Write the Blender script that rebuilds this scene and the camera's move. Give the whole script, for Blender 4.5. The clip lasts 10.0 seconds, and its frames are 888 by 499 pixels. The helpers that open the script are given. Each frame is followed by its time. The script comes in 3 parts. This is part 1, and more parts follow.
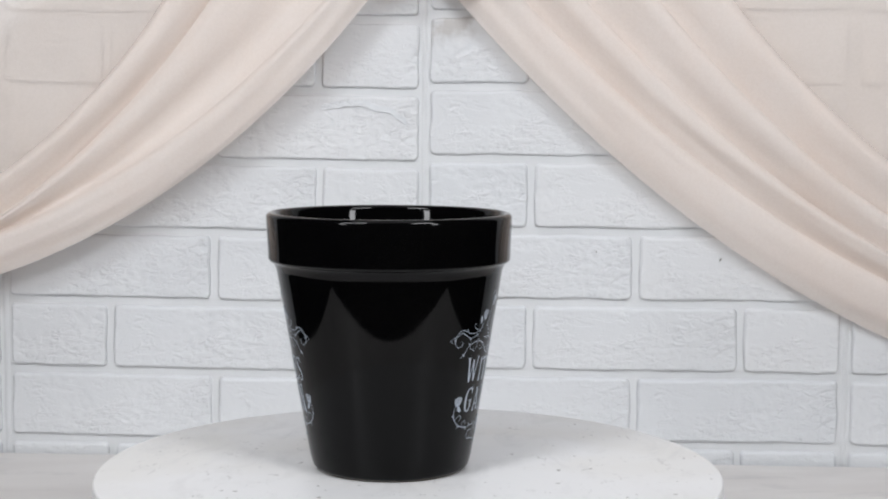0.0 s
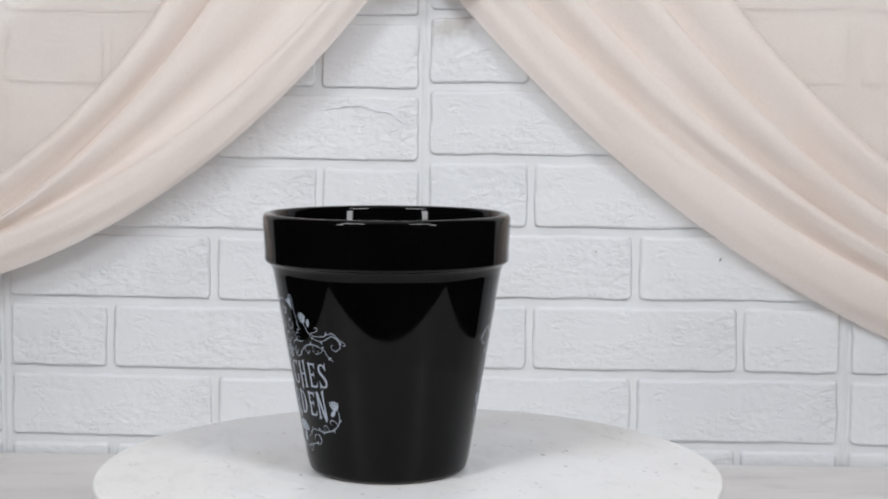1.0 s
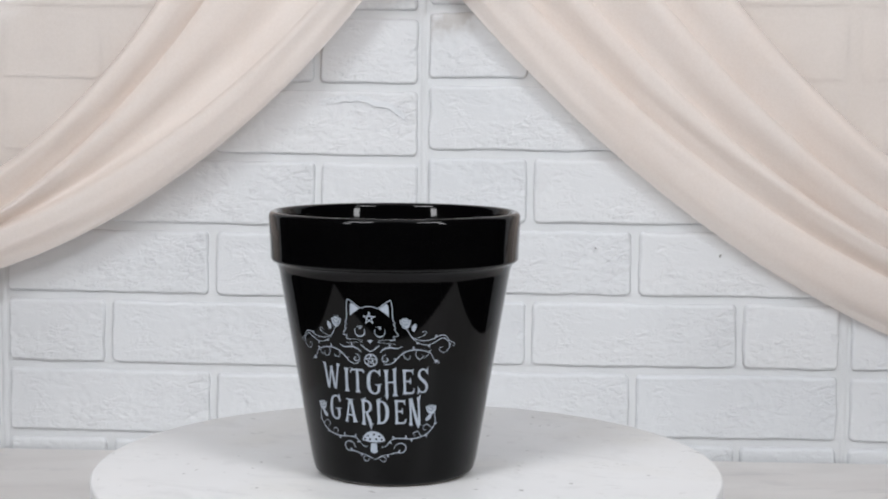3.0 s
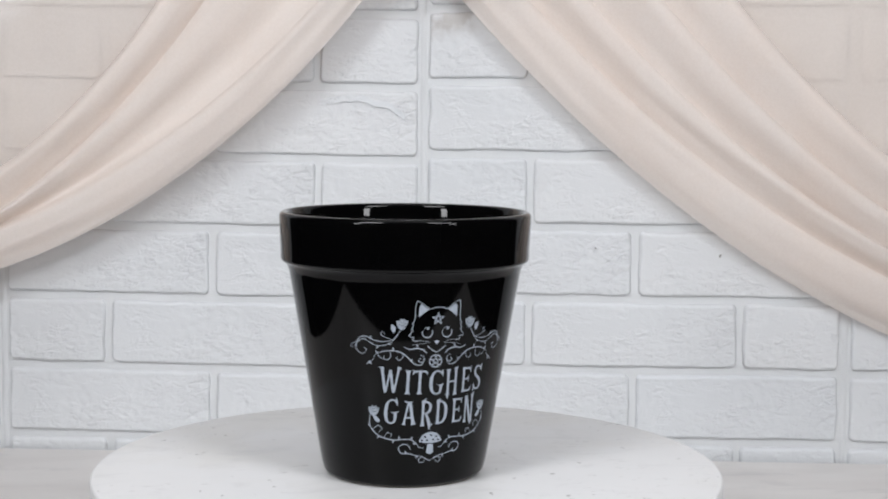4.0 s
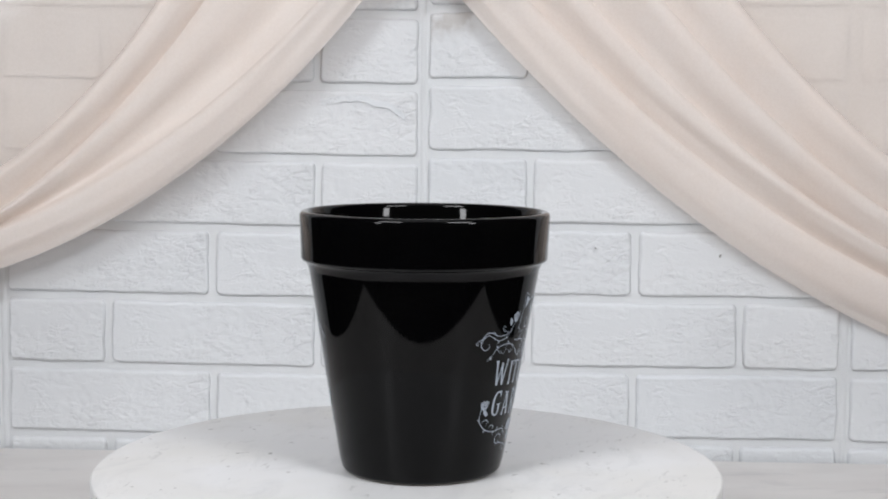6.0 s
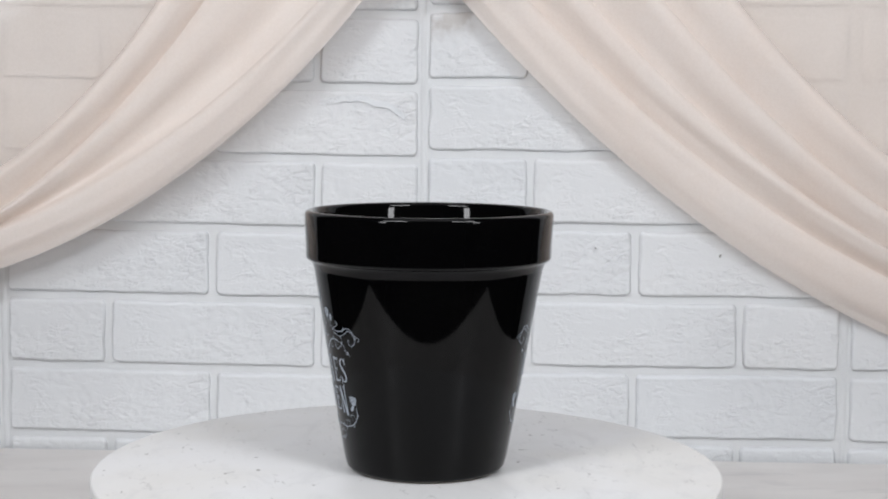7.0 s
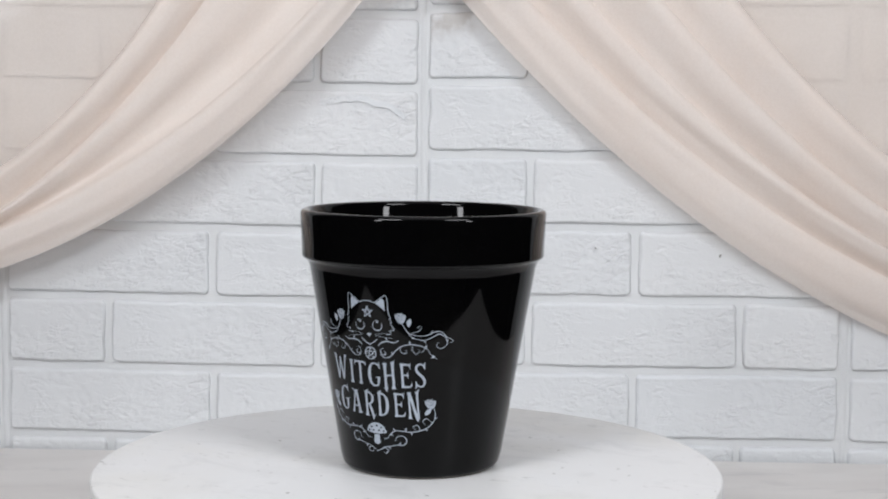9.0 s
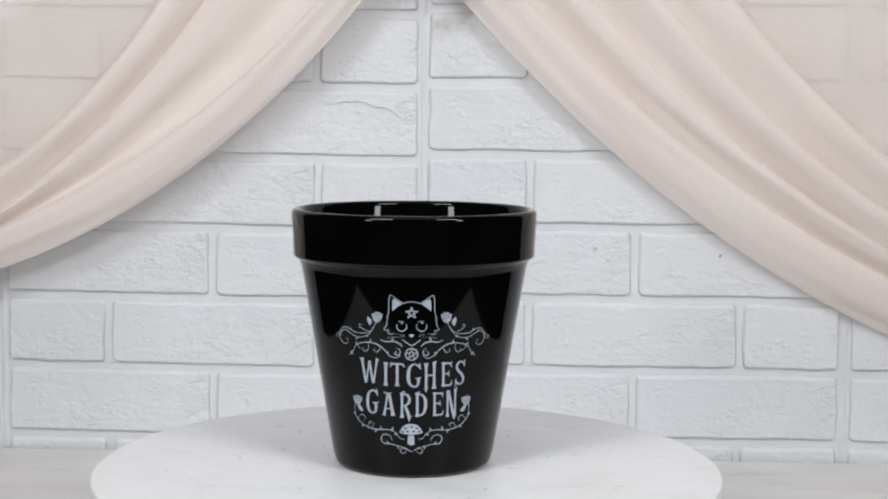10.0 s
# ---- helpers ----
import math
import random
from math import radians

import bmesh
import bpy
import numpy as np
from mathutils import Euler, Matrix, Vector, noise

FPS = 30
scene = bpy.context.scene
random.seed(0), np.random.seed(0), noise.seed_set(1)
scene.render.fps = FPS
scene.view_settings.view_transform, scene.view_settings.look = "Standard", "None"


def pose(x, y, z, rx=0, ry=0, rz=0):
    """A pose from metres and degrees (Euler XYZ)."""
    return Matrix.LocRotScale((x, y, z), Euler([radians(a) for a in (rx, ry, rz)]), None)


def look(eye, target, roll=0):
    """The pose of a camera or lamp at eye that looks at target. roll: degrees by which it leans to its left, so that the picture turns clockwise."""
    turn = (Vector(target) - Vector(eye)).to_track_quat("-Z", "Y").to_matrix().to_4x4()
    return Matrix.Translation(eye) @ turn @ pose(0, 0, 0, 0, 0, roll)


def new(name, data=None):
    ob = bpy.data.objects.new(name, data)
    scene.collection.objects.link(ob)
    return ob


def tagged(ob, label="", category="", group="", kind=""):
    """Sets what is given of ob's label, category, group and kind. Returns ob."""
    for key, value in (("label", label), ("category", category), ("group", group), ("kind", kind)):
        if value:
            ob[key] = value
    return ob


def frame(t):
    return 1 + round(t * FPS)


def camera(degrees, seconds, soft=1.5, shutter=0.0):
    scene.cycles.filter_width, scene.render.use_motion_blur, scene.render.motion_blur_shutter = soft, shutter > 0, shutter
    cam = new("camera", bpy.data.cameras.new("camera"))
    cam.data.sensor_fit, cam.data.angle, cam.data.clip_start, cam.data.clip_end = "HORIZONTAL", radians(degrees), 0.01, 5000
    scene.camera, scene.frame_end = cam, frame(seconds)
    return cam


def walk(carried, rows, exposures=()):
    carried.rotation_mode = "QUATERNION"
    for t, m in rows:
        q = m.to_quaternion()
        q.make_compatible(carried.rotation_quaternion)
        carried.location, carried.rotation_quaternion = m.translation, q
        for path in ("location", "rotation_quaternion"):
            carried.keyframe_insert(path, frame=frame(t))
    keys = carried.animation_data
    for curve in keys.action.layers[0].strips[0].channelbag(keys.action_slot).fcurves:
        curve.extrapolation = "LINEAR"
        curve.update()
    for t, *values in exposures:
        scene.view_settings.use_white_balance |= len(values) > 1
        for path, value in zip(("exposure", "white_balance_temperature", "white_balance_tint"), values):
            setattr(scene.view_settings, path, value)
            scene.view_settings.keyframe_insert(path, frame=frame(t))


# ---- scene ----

# ---------------------------------------------------------------- camera
cam = camera(33.32, 10.0, 2.0)


def aim(eye, pitch, yaw, roll):
    p, y = radians(pitch), radians(yaw)
    way = Vector((-math.sin(y) * math.cos(p), math.cos(y) * math.cos(p), -math.sin(p)))
    return look(eye, Vector(eye) + way, roll)


EARLY = (0.0, -0.7196, 0.1715, 5.138, -1.337, 0.367)
LATE = (0.0, -0.7166, 0.1730, 5.400, -1.385, 0.445)


def nudge(share, swing=0.0):
    x, y, z, p, w, r = [a + (b - a) * share for a, b in zip(EARLY, LATE)]
    return aim((x, y, z), p, w + swing, r)


walk(cam, [(0.0, nudge(0)), (0.7, nudge(0)), (1.3, nudge(0)), (1.4, nudge(0.30)), (1.5, nudge(0.64, -0.05)), (1.7, nudge(0.72, -0.04)),
           (2.0, nudge(0.85)), (2.4, nudge(1)), (3.0, nudge(1)), (10.0, nudge(1))], [(0.0, 0.0), (10.0, 0.0)])

# ---------------------------------------------------------------- light
world = bpy.data.worlds.new("room_light")
scene.world = world
world.use_nodes = True
world.node_tree.nodes["Background"].inputs["Color"].default_value = (0.9, 0.95, 1.0, 1)
world.node_tree.nodes["Background"].inputs["Strength"].default_value = 0.05


def softbox_light(eye, target, wide, high, watts):
    lamp = bpy.data.lights.new("softbox_light", "AREA")
    lamp.shape, lamp.size, lamp.size_y, lamp.energy = "RECTANGLE", wide, high, watts
    lamp.color = (0.974, 0.986, 1.018)
    ob = new("softbox_light", lamp)
    ob.matrix_world = look(eye, target)
    return ob


# a softbox on either side with an upright light panel below, and a large soft panel overhead
for side in (-1, 1):
    softbox_light((side * 0.41, -0.59, 0.72), (0, 0.14, 0.06), 0.30, 0.13, 4.25 - 0.28 * side)
    softbox_light((side * 0.60, -0.68, 0.31), (0, 0.0, 0.10), 0.10, 0.24, 1.7)
softbox_light((0.0, -0.25, 1.45), (0.0, 0.05, 0.0), 1.0, 0.7, 3.6)


# ---------------------------------------------------------------- materials
def material(name, rough=0.6, metal=0.0):
    m = bpy.data.materials.new(name)
    m.use_nodes = True
    b = m.node_tree.nodes["Principled BSDF"]
    b.inputs["Roughness"].default_value, b.inputs["Metallic"].default_value = rough, metal
    return m, m.node_tree.nodes, m.node_tree.links, b


def noise_tex(n, l, scale, detail=4.0, rough=0.55, coords="Object", stretch=(1, 1, 1), distort=0.0):
    tc, mp, t = n.new("ShaderNodeTexCoord"), n.new("ShaderNodeMapping"), n.new("ShaderNodeTexNoise")
    mp.inputs["Scale"].default_value = stretch
    l.new(tc.outputs[coords], mp.inputs["Vector"])
    l.new(mp.outputs["Vector"], t.inputs["Vector"])
    t.inputs["Scale"].default_value, t.inputs["Detail"].default_value = scale, detail
    t.inputs["Roughness"].default_value, t.inputs["Distortion"].default_value = rough, distort
    return t.outputs["Fac"]


def ramp(n, l, fac, stops):
    r = n.new("ShaderNodeValToRGB")
    while len(r.color_ramp.elements) < len(stops):
        r.color_ramp.elements.new(0.5)
    for e, (p, c) in zip(r.color_ramp.elements, stops):
        e.position, e.color = p, (*c, 1) if len(c) == 3 else c
    l.new(fac, r.inputs["Fac"])
    return r.outputs["Color"]


def mix(n, l, fac, a, b, how="MIX"):
    x = n.new("ShaderNodeMix")
    x.data_type, x.blend_type = "RGBA", how
    for value, key in ((fac, 0), (a, 6), (b, 7)):
        if isinstance(value, (int, float)):
            x.inputs[key].default_value = value
        elif isinstance(value, tuple):
            x.inputs[key].default_value = (*value, 1)
        else:
            l.new(value, x.inputs[key])
    return x.outputs[2]


def bump(n, l, b, height, strength, distance):
    x = n.new("ShaderNodeBump")
    x.inputs["Strength"].default_value, x.inputs["Distance"].default_value = strength, distance
    l.new(height, x.inputs["Height"])
    l.new(x.outputs["Normal"], b.inputs["Normal"])


def knot_shade(n, l, col):
    """A brownish patch: the gathered cloth's shade, painted into the brick colour."""
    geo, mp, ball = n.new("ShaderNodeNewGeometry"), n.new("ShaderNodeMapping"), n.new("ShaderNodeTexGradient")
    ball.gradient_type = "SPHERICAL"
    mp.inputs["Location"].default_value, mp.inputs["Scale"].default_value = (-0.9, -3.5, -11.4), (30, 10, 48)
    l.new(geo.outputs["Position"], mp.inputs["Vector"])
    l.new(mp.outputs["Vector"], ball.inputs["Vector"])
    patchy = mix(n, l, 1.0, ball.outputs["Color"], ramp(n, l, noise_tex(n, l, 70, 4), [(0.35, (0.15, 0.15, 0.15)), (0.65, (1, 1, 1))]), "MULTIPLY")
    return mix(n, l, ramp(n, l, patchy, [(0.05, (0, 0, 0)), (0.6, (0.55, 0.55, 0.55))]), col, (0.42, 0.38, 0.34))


def brick_paint():
    m, n, l, b = material("white_brick_paint", 0.27)
    wide = ramp(n, l, noise_tex(n, l, 9, 3), [(0.3, (0.77, 0.785, 0.80)), (0.75, (0.82, 0.83, 0.84))])
    info = n.new("ShaderNodeObjectInfo")
    tone = ramp(n, l, info.outputs["Random"], [(0.0, (0.95, 0.96, 0.97)), (1.0, (1.0, 1.0, 1.0))])
    col = mix(n, l, 1.0, wide, tone, "MULTIPLY")
    specks = ramp(n, l, noise_tex(n, l, 170, 2), [(0.77, (0, 0, 0)), (0.82, (1, 1, 1))])
    # base colour with specks, plus the painted shade below the cloth knot
    l.new(knot_shade(n, l, mix(n, l, specks, col, (0.66, 0.65, 0.62))), b.inputs["Base Color"])
    # thin overlapping layers of filler with sharp lips, flaked patches, smooth trowelled rest
    mask = ramp(n, l, noise_tex(n, l, 24, 4, 0.65), [(0.45, (0.05, 0.05, 0.05)), (0.60, (1, 1, 1))])
    flake = ramp(n, l, noise_tex(n, l, 190, 4, 0.6, stretch=(0.75, 1, 1.3), distort=0.5), [(0.34, (0, 0, 0)), (0.48, (0.35, 0.35, 0.35)), (0.56, (0.85, 0.85, 0.85)), (0.70, (1, 1, 1))])
    fine = noise_tex(n, l, 640, 4, 0.65)
    lips = ramp(n, l, noise_tex(n, l, 30, 5, 0.55, stretch=(0.6, 1, 1.25), distort=0.7), [(0.40, (0, 0, 0)), (0.425, (0.35, 0.35, 0.35)), (0.52, (0.30, 0.30, 0.30)), (0.545, (0.65, 0.65, 0.65)), (0.64, (0.6, 0.6, 0.6)), (0.665, (1, 1, 1))])
    hgt = mix(n, l, mask, mix(n, l, 0.22, (0.5, 0.5, 0.5), fine), mix(n, l, 0.15, flake, fine))
    bump(n, l, b, mix(n, l, 0.35, hgt, lips), 0.68, 0.0020)
    return m


def mortar_paint():
    m, n, l, b = material("white_mortar_paint", 0.6)
    c = ramp(n, l, noise_tex(n, l, 14, 5), [(0.3, (0.70, 0.715, 0.725)), (0.7, (0.77, 0.78, 0.79))])
    l.new(c, b.inputs["Base Color"])
    bump(n, l, b, noise_tex(n, l, 260, 5), 0.3, 0.0008)
    return m


def plaster(name, tone):
    m, n, l, b = material(name, 0.8)
    c = ramp(n, l, noise_tex(n, l, 3, 5), [(0.3, tuple(v * 0.9 for v in tone)), (0.7, tone)])
    l.new(c, b.inputs["Base Color"])
    bump(n, l, b, noise_tex(n, l, 90, 5), 0.15, 0.002)
    return m


def chiffon(name, open_weave):
    m, n, l, b = material(name, 0.85)
    n.remove(b)
    out = n["Material Output"]
    shade = ramp(n, l, noise_tex(n, l, 24, 4, stretch=(1, 1, 0.5)), [(0.3, (0.995, 0.922, 0.872)), (0.7, (1.0, 0.948, 0.912))])
    grain = ramp(n, l, noise_tex(n, l, 480, 3, 0.75), [(0.36, (0.966, 0.960, 0.954)), (0.62, (1, 1, 1))])
    shade = mix(n, l, 1.0, shade, grain, "MULTIPLY")
    weave = n.new("ShaderNodeBump")
    weave.inputs["Strength"].default_value, weave.inputs["Distance"].default_value = 0.5, 0.0011
    crumple = mix(n, l, 0.45, noise_tex(n, l, 60, 4, 0.6, distort=0.6), noise_tex(n, l, 700, 3, 0.7))
    l.new(crumple, weave.inputs["Height"])
    d, t, p = n.new("ShaderNodeBsdfDiffuse"), n.new("ShaderNodeBsdfTranslucent"), n.new("ShaderNodeBsdfTransparent")
    l.new(shade, d.inputs["Color"])
    l.new(mix(n, l, 1.0, shade, (1.0, 0.95, 0.90), "MULTIPLY"), t.inputs["Color"])
    for x in (d, t):
        l.new(weave.outputs["Normal"], x.inputs["Normal"])
    a, c = n.new("ShaderNodeMixShader"), n.new("ShaderNodeMixShader")
    a.inputs[0].default_value, c.inputs[0].default_value = 0.12, open_weave
    p.inputs["Color"].default_value = (1.0, 0.93, 0.875, 1)
    l.new(d.outputs[0], a.inputs[1])
    l.new(t.outputs[0], a.inputs[2])
    l.new(a.outputs[0], c.inputs[1])
    l.new(p.outputs[0], c.inputs[2])
    l.new(c.outputs[0], out.inputs["Surface"])
    return m


def glaze():
    m, n, l, b = material("black_gloss_glaze", 0.04)
    c = ramp(n, l, noise_tex(n, l, 30, 3), [(0.3, (0.0012, 0.0012, 0.0014)), (0.7, (0.002, 0.002, 0.002))])
    l.new(c, b.inputs["Base Color"])
    r = ramp(n, l, noise_tex(n, l, 60, 4), [(0.3, (0.025, 0.025, 0.025)), (0.8, (0.06, 0.06, 0.06))])
    l.new(r, b.inputs["Roughness"])
    b.inputs["Specular IOR Level"].default_value = 0.17
    bump(n, l, b, noise_tex(n, l, 22, 2), 0.02, 0.002)
    return m


def bare_clay():
    m, n, l, b = material("unglazed_clay", 0.8)
    l.new(ramp(n, l, noise_tex(n, l, 300, 3), [(0.3, (0.16, 0.14, 0.12)), (0.7, (0.24, 0.21, 0.19))]), b.inputs["Base Color"])
    return m


def print_ink():
    m, n, l, b = material("pale_print_ink", 0.35)
    l.new(ramp(n, l, noise_tex(n, l, 700, 3), [(0.3, (0.33, 0.375, 0.44)), (0.7, (0.43, 0.48, 0.55))]), b.inputs["Base Color"])
    return m


def platter_paint():
    m, n, l, b = material("white_platter_laminate", 0.38)
    base = ramp(n, l, noise_tex(n, l, 7, 4), [(0.3, (0.76, 0.76, 0.765)), (0.7, (0.81, 0.81, 0.815))])
    warm = ramp(n, l, noise_tex(n, l, 10, 3), [(0.45, (0, 0, 0)), (0.65, (0.55, 0.55, 0.55))])
    base = mix(n, l, warm, base, (0.74, 0.725, 0.69))
    smudge = ramp(n, l, noise_tex(n, l, 22, 6, 0.7, stretch=(1, 1.6, 1), distort=0.8), [(0.52, (0, 0, 0)), (0.74, (0.55, 0.55, 0.55))])
    col = mix(n, l, smudge, base, (0.60, 0.60, 0.605))
    scratch = ramp(n, l, noise_tex(n, l, 95, 4, 0.6, stretch=(1, 2.2, 1), distort=1.0), [(0.61, (0, 0, 0)), (0.70, (0.7, 0.7, 0.7))])
    zone = ramp(n, l, noise_tex(n, l, 17, 3), [(0.44, (0, 0, 0)), (0.56, (1, 1, 1))])
    worn = mix(n, l, mix(n, l, 1.0, scratch, zone, "MULTIPLY"), col, (0.47, 0.465, 0.46))
    specks = ramp(n, l, noise_tex(n, l, 210, 1, 0.4), [(0.765, (0, 0, 0)), (0.795, (0.8, 0.8, 0.8))])
    l.new(mix(n, l, specks, worn, (0.27, 0.26, 0.25)), b.inputs["Base Color"])
    bump(n, l, b, mix(n, l, 0.5, noise_tex(n, l, 75, 4, 0.6, stretch=(1, 3.5, 1), distort=0.8), noise_tex(n, l, 30, 5)), 0.06, 0.001)
    r = ramp(n, l, noise_tex(n, l, 20, 5), [(0.3, (0.32, 0.32, 0.32)), (0.7, (0.5, 0.5, 0.5))])
    l.new(r, b.inputs["Roughness"])
    return m


def grey_plastic():
    m, n, l, b = material("light_grey_plastic", 0.45)
    l.new(ramp(n, l, noise_tex(n, l, 40, 3), [(0.3, (0.55, 0.55, 0.56)), (0.7, (0.62, 0.62, 0.62))]), b.inputs["Base Color"])
    return m


def table_paint():
    m, n, l, b = material("whitewashed_tabletop", 0.5)
    base = ramp(n, l, noise_tex(n, l, 5, 5, stretch=(1, 2.4, 1), distort=0.8), [(0.3, (0.70, 0.672, 0.655)), (0.68, (0.80, 0.778, 0.762))])
    stain = ramp(n, l, noise_tex(n, l, 11, 6, 0.65, stretch=(1, 3, 1), distort=0.5), [(0.54, (0, 0, 0)), (0.70, (0.65, 0.65, 0.65))])
    l.new(mix(n, l, stain, base, (0.55, 0.54, 0.535)), b.inputs["Base Color"])
    bump(n, l, b, noise_tex(n, l, 120, 4, stretch=(1, 4, 1)), 0.1, 0.001)
    return m


BRICK, MORTAR, CLOTH, GLAZE = brick_paint(), mortar_paint(), chiffon("folded_cream_chiffon", 0.27), glaze()
CLAY, INK, PLATTER, PLASTIC, TABLE = bare_clay(), print_ink(), platter_paint(), grey_plastic(), table_paint()
SHEER = chiffon("single_cream_chiffon", 0.52)
CHIP = plaster("grey_chip", (0.30, 0.29, 0.27))
DARK, FLOOR = plaster("dark_studio_paint", (0.022, 0.021, 0.021)), plaster("dark_floor_paint", (0.03, 0.028, 0.026))


# ---------------------------------------------------------------- mesh helpers
def part(name, bm, mat, parent=None, label="", smooth=False, m=None):
    me = bpy.data.meshes.new(name)
    bm.to_mesh(me)
    bm.free()
    me.materials.append(mat)
    if smooth:
        for f in me.polygons:
            f.use_smooth = True
    ob = new(name, me)
    ob.parent = parent
    if m is not None:
        ob.matrix_basis = m
    return tagged(ob, label)


def box(size, centre, bevel=0.0):
    bm = bmesh.new()
    bmesh.ops.create_cube(bm, size=1)
    bmesh.ops.transform(bm, matrix=Matrix.Translation(centre) @ Matrix.Diagonal((*size, 1)), verts=bm.verts)
    if bevel:
        bmesh.ops.bevel(bm, geom=bm.edges[:], offset=bevel, segments=2, affect="EDGES", profile=0.5)
    return bm


def lathe(profile, steps=128, close=False):
    """Turns (radius, height) points round z; a radius of 0 closes the shape."""
    bm = bmesh.new()
    rings = []
    for r, z in profile:
        if r == 0:
            rings.append([bm.verts.new((0, 0, z))])
        else:
            rings.append([bm.verts.new((r * math.cos(a), r * math.sin(a), z)) for a in (2 * math.pi * k / steps for k in range(steps))])
    pairs = list(zip(rings, rings[1:]))
    if close:
        pairs.append((rings[-1], rings[0]))
    for a, b in pairs:
        for k in range(steps):
            q = [a[k % len(a)], a[(k + 1) % len(a)], b[(k + 1) % len(b)], b[k % len(b)]]
            q = list(dict.fromkeys(q))
            if len(q) > 2:
                bm.faces.new(q)
    bmesh.ops.recalc_face_normals(bm, faces=bm.faces)
    return bm


def arc(cx, cz, r, a0, a1, n):
    return [(cx + r * math.cos(radians(a0 + (a1 - a0) * k / n)), cz + r * math.sin(radians(a0 + (a1 - a0) * k / n))) for k in range(n + 1)]


def curve_points(pts, per=7):
    """A smooth line through the points."""
    out = []
    for k in range(len(pts) - 1):
        p0, p1, p2, p3 = pts[max(k - 1, 0)], pts[k], pts[k + 1], pts[min(k + 2, len(pts) - 1)]
        for i in range(per):
            t = i / per
            out.append(tuple(0.5 * (2 * b + (c - a) * t + (2 * a - 5 * b + 4 * c - d) * t * t + (3 * b - a - 3 * c + d) * t ** 3) for a, b, c, d in zip(p0, p1, p2, p3)))
    return out + [tuple(pts[-1])]


# ---------------------------------------------------------------- the room round the set
TABLE_Z = -0.080
FLOOR_Z = TABLE_Z - 0.75
WALL_TURN = -4.0
WALL = pose(0, 0.36, 0, 0, 0, WALL_TURN)


def room():
    tagged(part("floor", box((3.2, 3.1, 0.1), (0, -1.0, FLOOR_Z - 0.05)), FLOOR), "dark matt studio floor", "floor", kind="structure")
    tagged(part("ceiling", box((3.2, 3.1, 0.1), (0, -1.0, 1.75)), DARK), "dark painted studio ceiling", "ceiling", kind="structure")
    for name, size, place in (("wall_left", (0.1, 3.1, 2.53), (-1.55, -1.0, 0.435)), ("wall_right", (0.1, 3.1, 2.53), (1.55, -1.0, 0.435)),
                              ("wall_behind", (3.0, 0.1, 2.53), (0, -2.5, 0.435)), ("wall_far", (3.0, 0.04, 2.53), (0, 0.53, 0.435))):
        tagged(part(name, box(size, place), DARK), "dark painted studio wall", "wall", kind="structure")


room()

# ---------------------------------------------------------------- brick wall
PANEL, SEAM = 0.3085, 0.0105
COURSE, HIGH, PROUD = 0.0520, 0.0462, 0.0036


def brick_mesh(wide, high, seed, nx, nz):
    """One cast brick with a worn face: x across, z up, face towards -y, back at y = 0."""
    bm = bmesh.new()
    off = Vector((seed * 7.3, seed * 3.1, seed * 1.7))
    rows = []
    for j in range(nz + 1):
        row = []
        for i in range(nx + 1):
            u, v = i / nx * 2 - 1, j / nz * 2 - 1
            u, v = math.copysign(1 - (1 - abs(u)) ** 1.5, u), math.copysign(1 - (1 - abs(v)) ** 1.5, v)
            x, z = u * wide / 2, v * high / 2
            p = Vector((x, 0, z))
            wob = noise.noise(p * 45 + off) * 0.0009 + noise.noise(p * 160 + off) * 0.0004
            edge = min(wide / 2 - abs(x), high / 2 - abs(z))
            cx, cz = max(abs(x) - (wide / 2 - 0.004), 0), max(abs(z) - (high / 2 - 0.004), 0)
            corner = max(0.004 - math.hypot(cx, cz), 0) if cx and cz else edge
            e = min(edge, corner) / (0.0016 + 0.0010 * (z > 0))
            rise = math.sqrt(max(0.0, 1 - (1 - min(e, 1)) ** 2))
            patch = noise.noise(p * 26 + off * 2) + 0.35 * noise.noise(p * 70 + off)
            rough = min(max((patch - 0.02) / 0.25, 0), 1)
            crag = noise.hetero_terrain(p * 190 + off, 0.6, 2.1, 5, 0.4)
            face = PROUD + noise.noise(p * 14 + off) * 0.0007 + noise.noise(p * 48 + off * 5) * 0.00022 - rough * (0.00025 + 0.00030 * abs(crag))
            crack = abs(noise.noise(p * 22 + off * 3))
            if crack < 0.012 and patch < 0.1 and seed % 4 == 0:
                face -= 0.0006 * (1 - crack / 0.012)
            row.append(bm.verts.new((x + (wob if abs(u) > 0.9 else 0), -max(face * rise, 0), z + (wob if abs(v) > 0.8 else 0))))
        rows.append(row)
    for j in range(nz):
        for i in range(nx):
            bm.faces.new((rows[j][i], rows[j][i + 1], rows[j + 1][i + 1], rows[j + 1][i]))
    return bm


